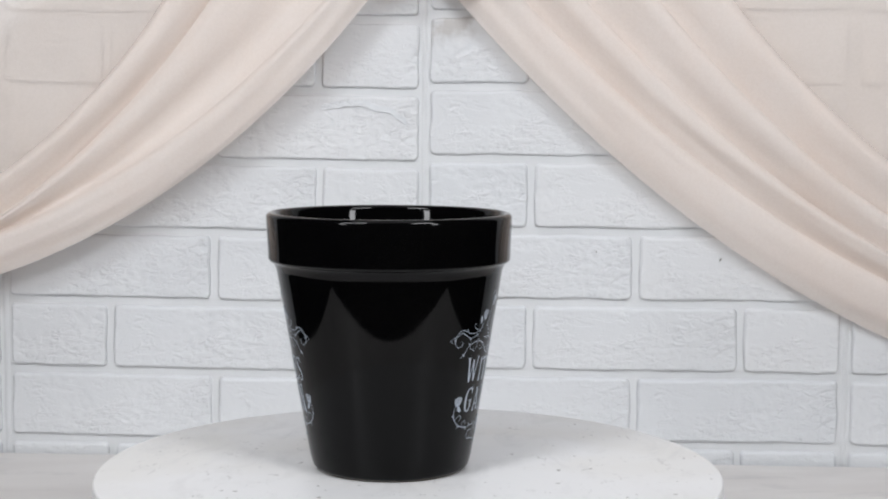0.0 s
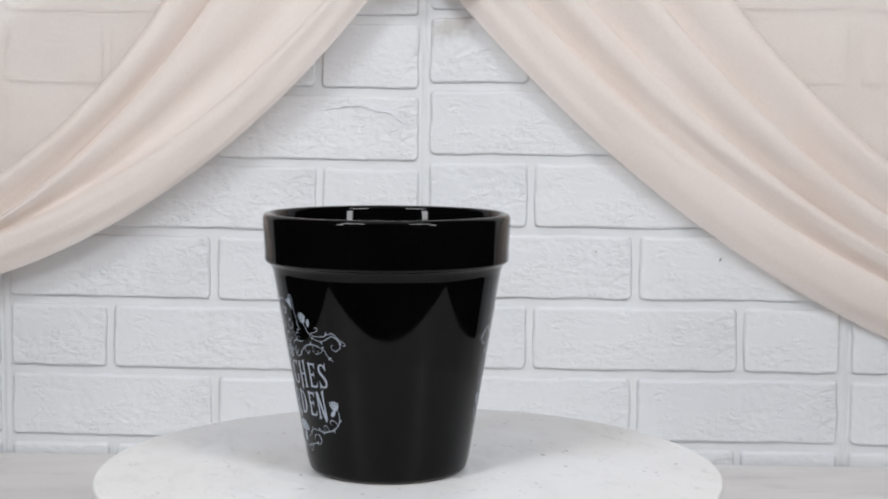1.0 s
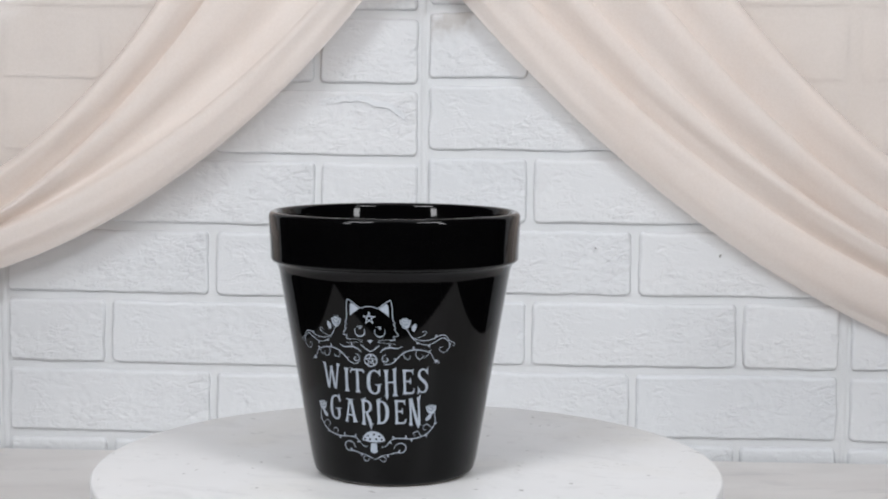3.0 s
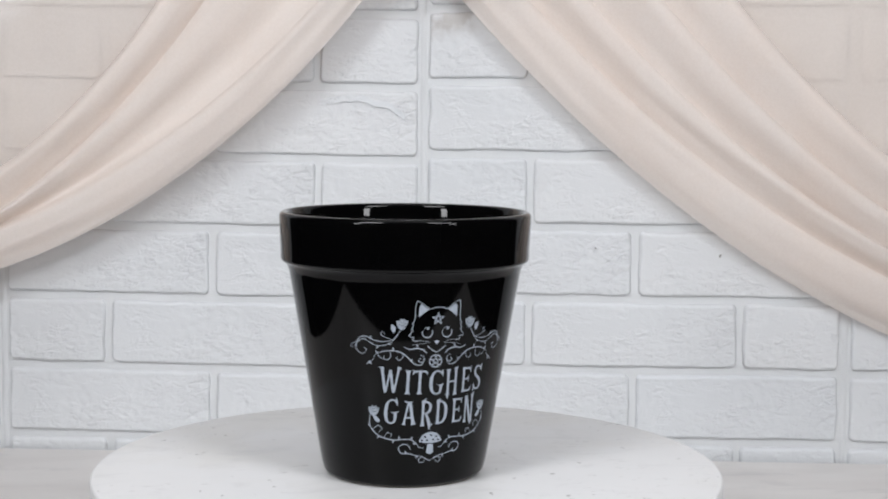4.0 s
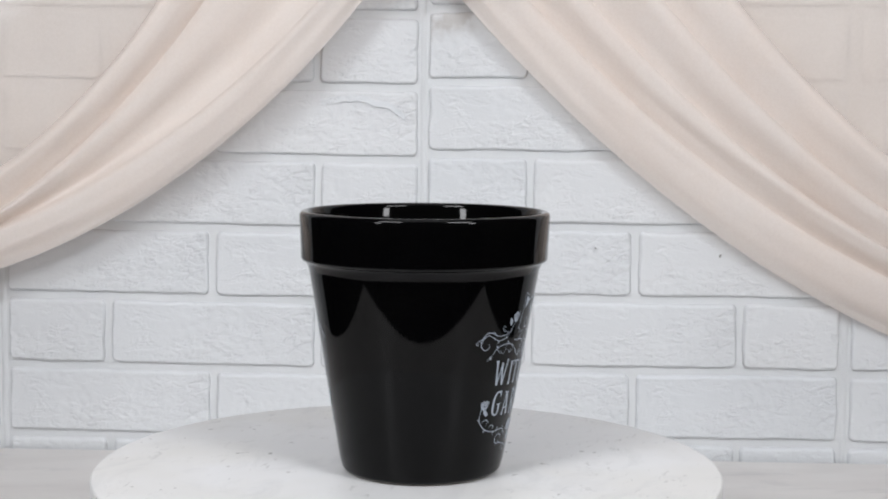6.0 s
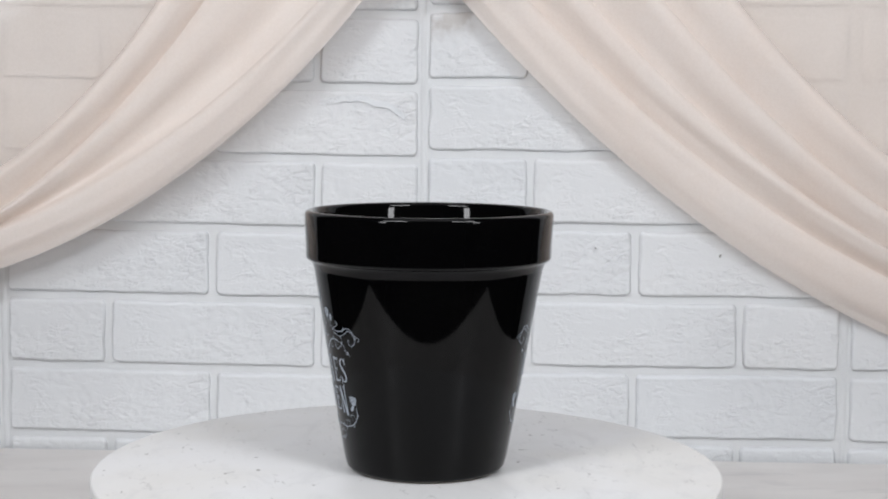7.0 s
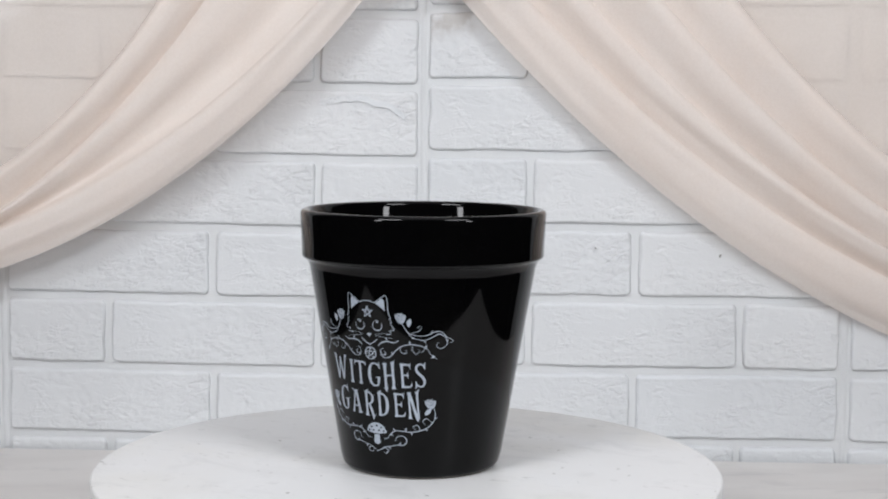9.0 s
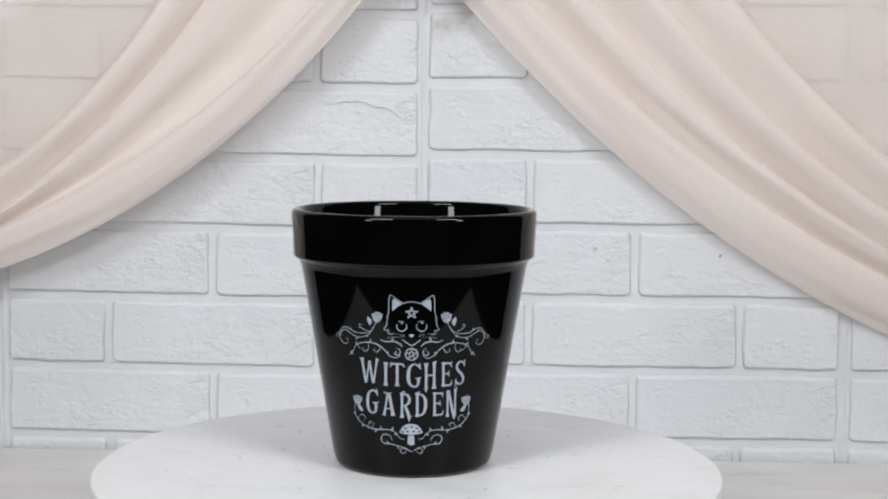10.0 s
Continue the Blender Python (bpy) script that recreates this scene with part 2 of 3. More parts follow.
def brick_wall():
    wall = part("wall_brick", box((1.30, 0.08, 1.45), (0.0, 0.04, FLOOR_Z + 0.725)), MORTAR, m=WALL)
    tagged(wall, "white-painted decorative brick wall with recessed joints", "wall", kind="structure")
    spare = {}
    for k in range(-2, 2):
        left, panel = {-1: (-0.3000, 0.3105), 0: (0.0105, 0.3058)}.get(k, (SEAM + PANEL * k - 0.002, PANEL))
        tilt, z0 = (-0.0107, 0.2949) if k == -1 else (0.0, 0.2997) if k == 0 else (0.002, 0.2985)
        for row in range(-6, 9):
            cuts = ((0.0135, 0.495), (0.512, 0.9865)) if row % 2 else ((0.0135, 0.245), (0.262, 0.745), (0.761, 0.9865))
            for a, b in cuts:
                wide = (b - a) * panel
                mid = left + (a + b) / 2 * panel
                seen = k in (-2, -1, 0, 1) and row > -2 and abs(mid) < 0.42
                if seen:
                    seed = (k + 4) * 40 + (row + 6) * 3 + round(a * 4)
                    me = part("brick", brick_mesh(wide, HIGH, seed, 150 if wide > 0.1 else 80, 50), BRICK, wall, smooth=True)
                else:
                    key = round(wide, 3)
                    if key not in spare:
                        spare[key] = part("brick", brick_mesh(wide, HIGH, 3, 12, 6), BRICK, wall, smooth=True)
                        me = spare[key]
                    else:
                        me = new("brick", spare[key].data)
                        me.parent = wall
                z = z0 - COURSE * row + tilt * mid + HIGH / 2
                me.matrix_basis = pose(mid, 0.0003, z, 0, -math.degrees(math.atan(tilt)), 0)
        bead = bmesh.new()
        wave = [(left + 0.0007 * noise.noise(Vector((k * 9.0, 0, i * 0.3))), -0.08 + i * 0.0065) for i in range(105)]
        for (x0, z1), (x1, z2) in zip(wave, wave[1:]):
            for (u0, h0), (u1, h1) in zip(((-0.0022, 0), (-0.0014, 0.0008), (0, 0.0012), (0.0014, 0.0008)), ((-0.0014, 0.0008), (0, 0.0012), (0.0014, 0.0008), (0.0022, 0))):
                bead.faces.new([bead.verts.new(p) for p in ((x0 + u0, -h0, z1), (x0 + u1, -h1, z1), (x1 + u1, -h1, z2), (x1 + u0, -h0, z2))])
        bmesh.ops.remove_doubles(bead, verts=bead.verts, dist=0.00001)
        part("seam_bead", bead, MORTAR, wall, smooth=True)


brick_wall()


def paint_chips():
    """Small dark chips in the paint of the bricks."""
    wall = bpy.data.objects["wall_brick"]
    for x, z, wide, high, turn in ((0.1357, 0.0744, 0.0011, 0.0012, 0), (0.2250, 0.0698, 0.0030, 0.0007, -57)):
        bm = bmesh.new()
        bmesh.ops.create_icosphere(bm, subdivisions=2, radius=0.5)
        for v in bm.verts:
            v.co = Vector((v.co.x * wide, v.co.y * 0.0024, v.co.z * high)) * (1 + 0.3 * noise.noise(v.co * 3 + Vector((x * 90, 0, 0))))
        part("paint_chip", bm, CHIP, wall, smooth=True, m=pose(x, -0.0047, z, 0, turn, 0))


paint_chips()


def filler_lip():
    """A torn edge of the filler that runs across one brick, thicker along its lower side."""
    bm = bmesh.new()
    line = curve_points([(-0.0641, 0.1751), (-0.0501, 0.1772), (-0.0366, 0.1782), (-0.0296, 0.177), (-0.0255, 0.1746), (-0.0153, 0.1734), (-0.0091, 0.169), (-0.0025, 0.1646)], 8)
    rows = []
    for k, (x, z) in enumerate(line):
        u = k / (len(line) - 1)
        jag = 0.0005 * noise.noise(Vector((k * 0.9, 3, 0)))
        h = 0.0007 * math.sin(math.pi * min(max(u, 0.02), 0.98)) ** 0.5
        rows.append([bm.verts.new(p) for p in ((x, 0, z + 0.0045), (x, -h * 0.7, z + 0.0012 + jag), (x, -h, z + jag), (x, 0.0006, z - 0.0002 + jag))])
    for a, b in zip(rows, rows[1:]):
        for i in range(3):
            bm.faces.new((a[i], b[i], b[i + 1], a[i + 1]))
    part("filler_lip", bm, BRICK, bpy.data.objects["wall_brick"], smooth=False, m=pose(0, -PROUD - 0.0002, 0))


filler_lip()


# ---------------------------------------------------------------- table
def table():
    t = tagged(new("table"), "whitewashed table standing against the brick wall", "table")
    bm = bmesh.new()
    front = [(x, -0.329 + 0.85 - math.sqrt(0.85 ** 2 - x * x)) for x in (-0.384 + 0.032 * k for k in range(25))]
    outline = [(-0.445, 0.385)] + [(-0.43, 0.06), (-0.398, -0.222), (-0.393, -0.232)] + front + [(0.393, -0.232), (0.398, -0.222), (0.43, 0.06), (0.445, 0.3235)]
    top = [bm.verts.new((x, y, TABLE_Z)) for x, y in outline]
    low = [bm.verts.new((x, y, TABLE_Z - 0.03)) for x, y in outline]
    bm.faces.new(top)
    bm.faces.new(low[::-1])
    for k in range(len(top)):
        bm.faces.new((top[k], low[k], low[(k + 1) % len(top)], top[(k + 1) % len(top)]))
    bmesh.ops.recalc_face_normals(bm, faces=bm.faces)
    bmesh.ops.bevel(bm, geom=[e for e in bm.edges if abs(e.verts[0].co.z - e.verts[1].co.z) < 0.001], offset=0.0015, segments=2, affect="EDGES")
    part("tabletop", bm, TABLE, t)
    for x in (-0.34, 0.34):
        for y in (0.29, -0.14):
            part("leg", box((0.05, 0.05, 0.72), (x, y, FLOOR_Z + 0.36), 0.003), TABLE, t)


table()


# ---------------------------------------------------------------- turntable
def turntable():
    t = tagged(new("turntable"), "round white display turntable on the table", "turntable")
    t.matrix_basis = pose(0, 0, TABLE_Z)
    h = -TABLE_Z - 0.0010
    part("base", lathe([(0, 0), (0.118, 0), (0.120, 0.002), (0.116, h - 0.022), (0.112, h - 0.018), (0, h - 0.018)]), PLASTIC, t, "grey plastic motor base", True)
    edge = [(0, h - 0.016), (0.1505, h - 0.016)] + arc(0.1512, h - 0.0148, 0.0012, -90, 0, 4) + arc(0.1512, h - 0.0012, 0.0012, 0, 90, 5) + [(0.149, h), (0.10, h), (0, h)]
    return part("platter", lathe(edge, 192), PLATTER, t, "white laminated disc with faint smudges", True)


PLATE = turntable()
for f in PLATE.data.polygons:
    f.use_smooth = abs(f.normal.z) < 0.98


# ---------------------------------------------------------------- plant pot
def radius(z):
    """The outer radius of the tapered body at a height."""
    return 0.0388 + 0.170 * z


FOOT = -0.0010


def plant_pot():
    pot = tagged(new("plant_pot"), "glossy black ceramic plant pot with a pale printed motif", "plant pot")
    lip, top = 0.0023, 0.1247
    prof = [(0, FOOT + 0.0007), (0.0359, FOOT + 0.0007)] + arc(0.0359, FOOT + 0.0036, 0.0029, -85, -10, 8)
    prof += [(radius(z), z) for z in (0.006, 0.012, 0.03, 0.05, 0.07, 0.085, 0.0960, 0.0967)]
    prof += [(0.0556, 0.0977), (0.0561, 0.0990), (0.0568, 0.1002), (0.0576, 0.1010)] + arc(0.0574, 0.1028, 0.0018, -60, 5, 5)
    prof += [(0.0593, 0.108), (0.0598, 0.117)] + arc(0.0600 - lip, top - lip, lip, 5, 140, 12)
    prof += [(0.05555, 0.1230), (0.0553, 0.1218), (0.0551, 0.1200), (0.0549, 0.1175), (0.0546, 0.1140), (0.0544, 0.1120), (0.0530, 0.102), (0.0512, 0.09), (0.0480, 0.07), (0.0415, 0.03), (0.0375, 0.012), (0.030, 0.006), (0, 0.0055)]
    part("body", lathe(prof, 192), GLAZE, pot, "black glazed tapered body with a thick collar rim", True)
    part("foot_ring", lathe([(0.030, FOOT), (0.0356, FOOT), (0.0362, FOOT + 0.0005), (0.0360, FOOT + 0.0010), (0.030, FOOT + 0.0010)], 96, True), CLAY, pot, "unglazed pale clay foot", True)
    return pot


def wrap(bm, lift=0.00014):
    """Lays a flat drawing (millimetres across, millimetres up) on the tapered body; x = 0 faces -y."""
    for v in bm.verts:
        z = v.co.z / 1000
        r = radius(z)
        a = v.co.x / 1000 / r
        r += lift + v.co.y / 1000
        v.co = (r * math.sin(a), -r * math.cos(a), z)
    return bm


def ribbon(bm, pts, wide, taper=True, closed=False):
    n = len(pts)
    sides = []
    for k, (x, z) in enumerate(pts):
        a, b = pts[(k - 1) % n if closed else max(k - 1, 0)], pts[(k + 1) % n if closed else min(k + 1, n - 1)]
        dx, dz = b[0] - a[0], b[1] - a[1]
        d = math.hypot(dx, dz) or 1
        u = k / (n - 1)
        w = wide / 2 * ((0.55 + 0.45 * math.sin(math.pi * min(u * 1.15, 1))) if taper and not closed else 1)
        sides.append((bm.verts.new((x - dz / d * w, 0, z + dx / d * w)), bm.verts.new((x + dz / d * w, 0, z - dx / d * w))))
    for k in range(n if closed else n - 1):
        a, b = sides[k], sides[(k + 1) % n]
        bm.faces.new((a[0], a[1], b[1], b[0]))


def fill(bm, pts, y=0.0):
    f = bm.faces.new([bm.verts.new((x, y, z)) for x, z in pts])
    bmesh.ops.triangulate(bm, faces=[f])


def star(bm, cx, cz, r, wide):
    tips = [(cx + r * math.sin(math.radians(72 * k)), cz + r * math.cos(math.radians(72 * k))) for k in range(5)]
    for k in range(5):
        ribbon(bm, [tips[k], tips[(k + 2) % 5]], wide, False)


def ring(bm, cx, cz, r, wide, steps=28):
    ribbon(bm, [(cx + r * math.cos(2 * math.pi * k / steps), cz + r * math.sin(2 * math.pi * k / steps)) for k in range(steps)], wide, False, True)


# half of the ornament, mirrored about the middle: name, line width, points (mm)
LINES = []
LINES += [
    ("cat", 0.55, [(0.0, 85.2), (2.1, 85.1), (4.0, 84.5), (6.7, 86.4), (9.4, 88.1), (10.2, 87.7), (10.6, 84.9), (10.5, 81.7), (10.9, 78.7)]),
    ("cat", 0.50, [(10.9, 78.7), (11.7, 77.7), (10.9, 77.1), (11.9, 75.4), (11.2, 74.7), (12.9, 72.0), (10.6, 71.5), (11.2, 70.2), (8.9, 69.6)]),
    ("cat", 0.65, [(4.2, 67.4), (2.1, 65.6), (0.0, 64.4)]),
]
LINES += [
    ("cat", 0.22, [(3.3, 69.4), (7.4, 70.0), (11.3, 69.8)]),
    ("cat", 0.22, [(3.3, 68.8), (7.4, 68.5), (11.6, 67.9)]),
]
LINES += [
    ("wing", 0.60, [(17.1, 74.5), (19.4, 70.9), (23.1, 69.6), (28.0, 69.8), (32.0, 71.5), (35.1, 71.2), (37.0, 68.8), (39.1, 67.8), (39.8, 66.6), (38.2, 66.2)]),
    ("wing", 0.60, [(17.5, 73.2), (21.0, 68.8), (26.4, 67.4), (30.7, 69.1), (33.5, 70.4), (36.4, 68.6), (36.9, 65.8), (34.6, 63.6), (32.4, 64.0), (31.9, 65.6), (33.3, 66.2)]),
    ("wing", 0.50, [(20.5, 70.7), (23.6, 71.5), (25.5, 72.9), (24.8, 74.1), (23.8, 73.1)]),
]
LINES += [
    ("wing", 0.45, [(16.6, 75.4), (17.2, 73.9)]),
]
LINES += [
    ("scroll", 0.95, [(4.4, 64.0), (6.0, 65.6), (8.9, 66.4), (12.0, 66.0), (14.6, 67.0)]),
    ("scroll", 0.70, [(6.9, 61.8), (7.9, 60.6), (6.7, 59.8), (5.4, 60.6), (5.6, 62.4), (7.1, 63.2)]),
    ("scroll", 0.75, [(5.4, 60.0), (6.9, 58.5), (10.1, 59.4), (12.8, 62.2), (15.8, 64.4), (19.9, 65.3), (24.2, 64.8), (27.5, 63.2), (28.9, 60.6), (31.6, 58.4)]),
]
LINES += [
    ("scroll", 0.50, [(15.3, 64.2), (15.0, 62.4), (16.4, 60.9), (18.0, 61.8), (17.4, 62.8)]),
    ("scroll", 0.50, [(21.0, 65.1), (20.5, 62.7), (22.1, 60.9), (23.9, 62.0), (23.1, 63.0)]),
    ("scroll", 0.50, [(26.4, 63.6), (25.7, 62.4), (24.4, 61.4)]),
]
LINES += [
    ("vine", 0.75, [(28.5, 34.9), (28.8, 31.5), (27.8, 28.3), (24.8, 25.3), (21.2, 23.7), (17.0, 23.0), (12.9, 23.3), (9.4, 23.2), (6.9, 21.5), (5.4, 19.5), (3.3, 19.0)]),
    ("vine", 0.50, [(27.1, 27.7), (24.7, 29.7), (22.7, 28.3), (23.9, 26.7)]),
    ("vine", 0.50, [(21.4, 23.9), (20.3, 26.4), (18.1, 25.7), (19.1, 24.1)]),
]
LINES += [
    ("vine", 0.70, [(9.1, 18.3), (10.3, 20.5), (13.1, 20.8), (14.6, 18.9), (13.1, 16.5), (9.9, 16.4), (6.9, 15.6), (3.6, 14.9), (0.0, 12.6)]),
    ("vine", 0.50, [(1.6, 13.5), (3.7, 14.5), (5.2, 13.5), (4.4, 12.0), (2.9, 12.3), (2.7, 13.3)]),
]
FILLS = [
    ("cat", [(4.4, 84.2), (8.1, 86.7), (8.9, 85.7), (9.0, 80.7), (6.9, 82.5)]),
    ("wing", [(13.6, 79.3), (14.6, 79.2), (15.2, 80.3), (16.0, 79.6), (17.0, 80.3), (17.5, 79.2), (18.8, 79.2), (18.5, 77.3), (17.6, 75.6), (16.2, 75.0), (14.8, 75.6), (13.9, 77.3)]),
    ("wing", [(19.1, 74.2), (18.9, 76.2), (20.9, 77.7), (21.2, 75.7), (20.1, 73.6)]),
    ("vine", [(24.4, 38.4), (25.4, 38.2), (26.0, 39.2), (26.9, 38.5), (27.9, 39.3), (28.3, 38.3), (29.6, 38.5), (29.3, 36.4), (28.4, 34.9), (27.0, 34.3), (25.6, 34.9), (24.7, 36.4)]),
    ("vine", [(23.8, 32.1), (25.6, 34.3), (27.4, 34.5), (26.5, 32.3), (24.7, 31.1)]),
]
STEM = [(-1.5, 20.8), (1.2, 20.8), (1.0, 19.0), (1.5, 16.7), (-0.2, 15.8), (-1.9, 16.7), (-1.3, 19.0)]
PETALS = {"wing": [[(14.4, 79.0), (14.9, 77.5), (16.1, 76.9), (17.3, 77.6), (17.7, 79.0)], [(15.2, 79.8), (15.7, 78.5), (16.6, 78.4), (17.0, 79.8)], [(14.2, 77.2), (15.2, 76.0), (16.4, 75.8)]],
          "vine": [[(25.2, 38.0), (25.7, 36.7), (26.9, 36.1), (28.1, 36.8), (28.5, 38.0)], [(26.0, 38.8), (26.5, 37.7), (27.4, 37.6), (27.9, 38.9)]]}
LEAFLETS = [("wing", 26.5, 67.2, -60), ("wing", 30.0, 70.8, 70), ("wing", 22.0, 68.6, 200), ("wing", 36.6, 67.0, 20), ("scroll", 19.5, 65.6, 80), ("scroll", 26.6, 64.2, 40),
            ("scroll", 29.6, 60.0, -10), ("scroll", 30.2, 59.4, 200), ("scroll", 11.5, 60.6, 140), ("scroll", 9.0, 67.0, 120), ("vine", 28.4, 29.6, 20), ("vine", 24.0, 24.6, -60),
            ("vine", 17.2, 22.8, -90), ("vine", 14.6, 23.6, 90), ("vine", 9.2, 23.4, 120), ("vine", 7.0, 21.4, -20), ("vine", 11.0, 16.6, 60), ("vine", 6.0, 15.4, -80)]
SPOTS = [(-2.8, 24.3), (0.1, 25.1), (2.5, 24.3), (-1.8, 22.7), (1.1, 22.9), (3.6, 22.7), (-4.2, 22.7)]
# letter, left, right, foot, head (mm)
WORDS = [[("W", -25.2, -15.2, 45.6, 57.4), ("I", -13.9, -10.3, 44.9, 56.1), ("T", -9.9, -3.5, 44.8, 56.1), ("C", -2.5, 4.2, 44.2, 56.0),
          ("H", 5.5, 11.8, 43.6, 56.0), ("E", 13.5, 19.2, 44.4, 56.2), ("S", 20.5, 26.1, 44.6, 56.6)],
         [("G", -22.3, -15.9, 30.5, 42.8), ("A", -14.0, -7.5, 30.3, 41.6), ("R", -6.0, -0.1, 29.5, 41.6), ("D", 1.2, 7.5, 30.1, 41.6),
          ("E", 9.4, 15.0, 30.2, 41.8), ("N", 15.9, 22.2, 29.5, 42.4)]]
def stem(x, low=0.0, high=12.0, lean=0.0, wide=1.55, foot=1.6, head=1.6):
    """An upright with flared ends: centre line and widths."""
    h = high - low
    shares = (0, 0.035, 0.09, 0.18, 0.5, 0.82, 0.91, 0.965, 1)
    flare = (foot, 1 + (foot - 1) * 0.75, 1 + (foot - 1) * 0.3, 1.03, 0.94, 1.03, 1 + (head - 1) * 0.3, 1 + (head - 1) * 0.75, head)
    return [(x + lean * q, low + h * q) for q in shares], [wide * 0.84 * w for w in flare]


# strokes of each capital in a cell 6 wide and 12 high (W: 10 wide, I: 3.6): points, widths
GLYPHS = {}
GLYPHS["W"] = [stem(3.0, 0, 12.2, -2.0, 1.7, 0.7, 1.5), stem(3.2, 0, 10.6, 1.7, 1.1, 0.9, 1.2), stem(6.8, 0, 10.9, -1.9, 1.7, 0.7, 1.1), stem(7.0, 0, 12.3, 1.9, 1.25, 0.9, 1.9),
              ([(-0.5, 12.4), (1.0, 11.6), (2.2, 11.4)], [0.1, 0.9, 0.2]), ([(7.9, 11.2), (9.0, 11.9), (9.9, 11.0)], [0.1, 0.9, 0.1])]
GLYPHS["I"] = [stem(1.8, 0, 12, 0, 1.8, 1.9, 1.9)]
GLYPHS["T"] = [stem(3.0, 0, 11.6, 0, 1.6, 1.9, 1.1), ([(-0.1, 9.6), (0.25, 10.9), (1.3, 11.4), (4.7, 11.4), (5.75, 10.9), (6.1, 9.6)], [0.1, 0.9, 1.05, 1.05, 0.9, 0.1]), ([(-0.3, 12.3), (0.9, 11.5)], [0.1, 0.9])]
GLYPHS["C"] = [([(5.9, 9.0), (5.0, 10.7), (3.3, 11.5), (1.7, 10.3), (1.0, 7.8), (0.95, 4.3), (1.6, 1.7), (3.2, 0.5), (4.7, 1.2), (5.1, 3.2), (5.2, 4.6)], [0.3, 0.8, 0.8, 1.1, 1.6, 1.65, 1.2, 0.85, 0.95, 1.2, 1.4]),
              ([(5.7, 12.2), (5.5, 10.6), (5.9, 8.8)], [0.1, 1.1, 0.1]), ([(3.6, 4.9), (5.0, 4.6), (6.3, 5.2)], [0.1, 0.8, 0.1])]
GLYPHS["H"] = [stem(1.2, -1.4, 12, 0, 1.55, 0.5, 1.9), stem(4.8, 0, 12.6, 0, 1.55, 1.9, 1.6), ([(1.4, 6.0), (3.0, 6.4), (4.6, 6.2)], [0.9, 0.75, 0.9]),
              ([(0.0, 0.3), (1.2, 0.1), (2.2, 0.5)], [0.1, 0.8, 0.1]), ([(4.2, 11.6), (5.1, 12.4), (5.9, 13.3)], [0.9, 0.8, 0.1])]
GLYPHS["E"] = [stem(1.5, 0, 12, 0, 1.6, 1.7, 1.7), ([(1.4, 11.4), (4.6, 11.4), (5.4, 10.8), (5.7, 9.2)], [1.1, 0.95, 0.85, 0.1]), ([(1.4, 0.6), (4.7, 0.6), (5.6, 1.3), (6.0, 3.0)], [1.1, 0.95, 0.85, 0.1]),
              ([(1.6, 6.3), (4.2, 6.3)], [0.8, 0.9]), ([(4.4, 8.0), (4.2, 6.3), (4.4, 4.7)], [0.1, 0.9, 0.1]), ([(5.2, 11.3), (6.2, 12.2)], [0.9, 0.1])]
GLYPHS["S"] = [([(5.4, 9.2), (4.6, 10.9), (3.1, 11.4), (1.6, 10.4), (1.3, 8.5), (2.4, 6.8), (3.9, 5.4), (4.9, 3.6), (4.5, 1.5), (3.0, 0.6), (1.4, 1.2), (0.6, 3.2)], [0.3, 0.75, 0.85, 1.15, 1.4, 1.55, 1.6, 1.45, 1.15, 0.85, 0.8, 0.2]),
              ([(6.1, 12.5), (5.3, 10.8), (5.7, 8.7)], [0.1, 1.0, 0.1]), ([(0.1, -0.6), (0.8, 1.2), (0.4, 3.5)], [0.1, 1.0, 0.1])]
GLYPHS["G"] = [([(5.7, 8.8), (4.9, 10.7), (3.3, 11.4), (1.7, 10.2), (1.0, 7.8), (0.95, 4.3), (1.6, 1.7), (3.2, 0.6), (4.6, 1.2), (4.95, 3.0), (4.95, 5.0)], [0.3, 0.8, 0.8, 1.1, 1.6, 1.65, 1.2, 0.85, 1.0, 1.45, 1.5]),
              ([(5.2, 12.6), (5.3, 10.6), (5.8, 8.6)], [0.1, 1.1, 0.1]), ([(3.0, 5.6), (4.8, 5.4), (6.6, 6.0)], [0.1, 0.95, 0.1])]
GLYPHS["A"] = [stem(0.9, 0, 11.4, 1.7, 1.15, 1.9, 0.9), stem(5.0, 0, 11.6, -1.8, 1.75, 1.7, 0.9), ([(1.5, 3.6), (4.3, 3.6)], [0.75, 0.8]), ([(0.7, 12.1), (2.4, 11.4), (4.6, 11.8)], [0.1, 1.0, 0.1])]
GLYPHS["R"] = [stem(1.6, 0, 12, 0, 1.6, 1.8, 1.7), ([(1.6, 11.4), (3.6, 11.3), (5.0, 9.8), (4.8, 7.4), (3.4, 6.1), (1.8, 6.0)], [1.0, 0.95, 1.35, 1.4, 0.9, 0.8]),
              ([(2.9, 6.2), (4.0, 3.5), (4.8, 0.8), (5.0, -2.0)], [1.0, 1.6, 1.7, 0.1]), ([(4.3, 0.9), (5.4, 0.3), (6.5, 1.0)], [0.9, 0.8, 0.1]), ([(1.0, 11.6), (2.2, 12.3), (3.0, 13.2)], [0.9, 0.8, 0.1])]
GLYPHS["D"] = [stem(1.4, 0, 12, 0, 1.6, 1.6, 1.7), ([(1.4, 11.4), (3.4, 11.1), (4.8, 9.0), (5.1, 6.0), (4.7, 3.0), (3.4, 0.9), (1.4, 0.6)], [1.0, 0.95, 1.5, 1.65, 1.5, 0.95, 1.0]),
              ([(0.6, 11.4), (1.8, 12.3), (2.6, 13.0)], [0.9, 0.8, 0.1])]
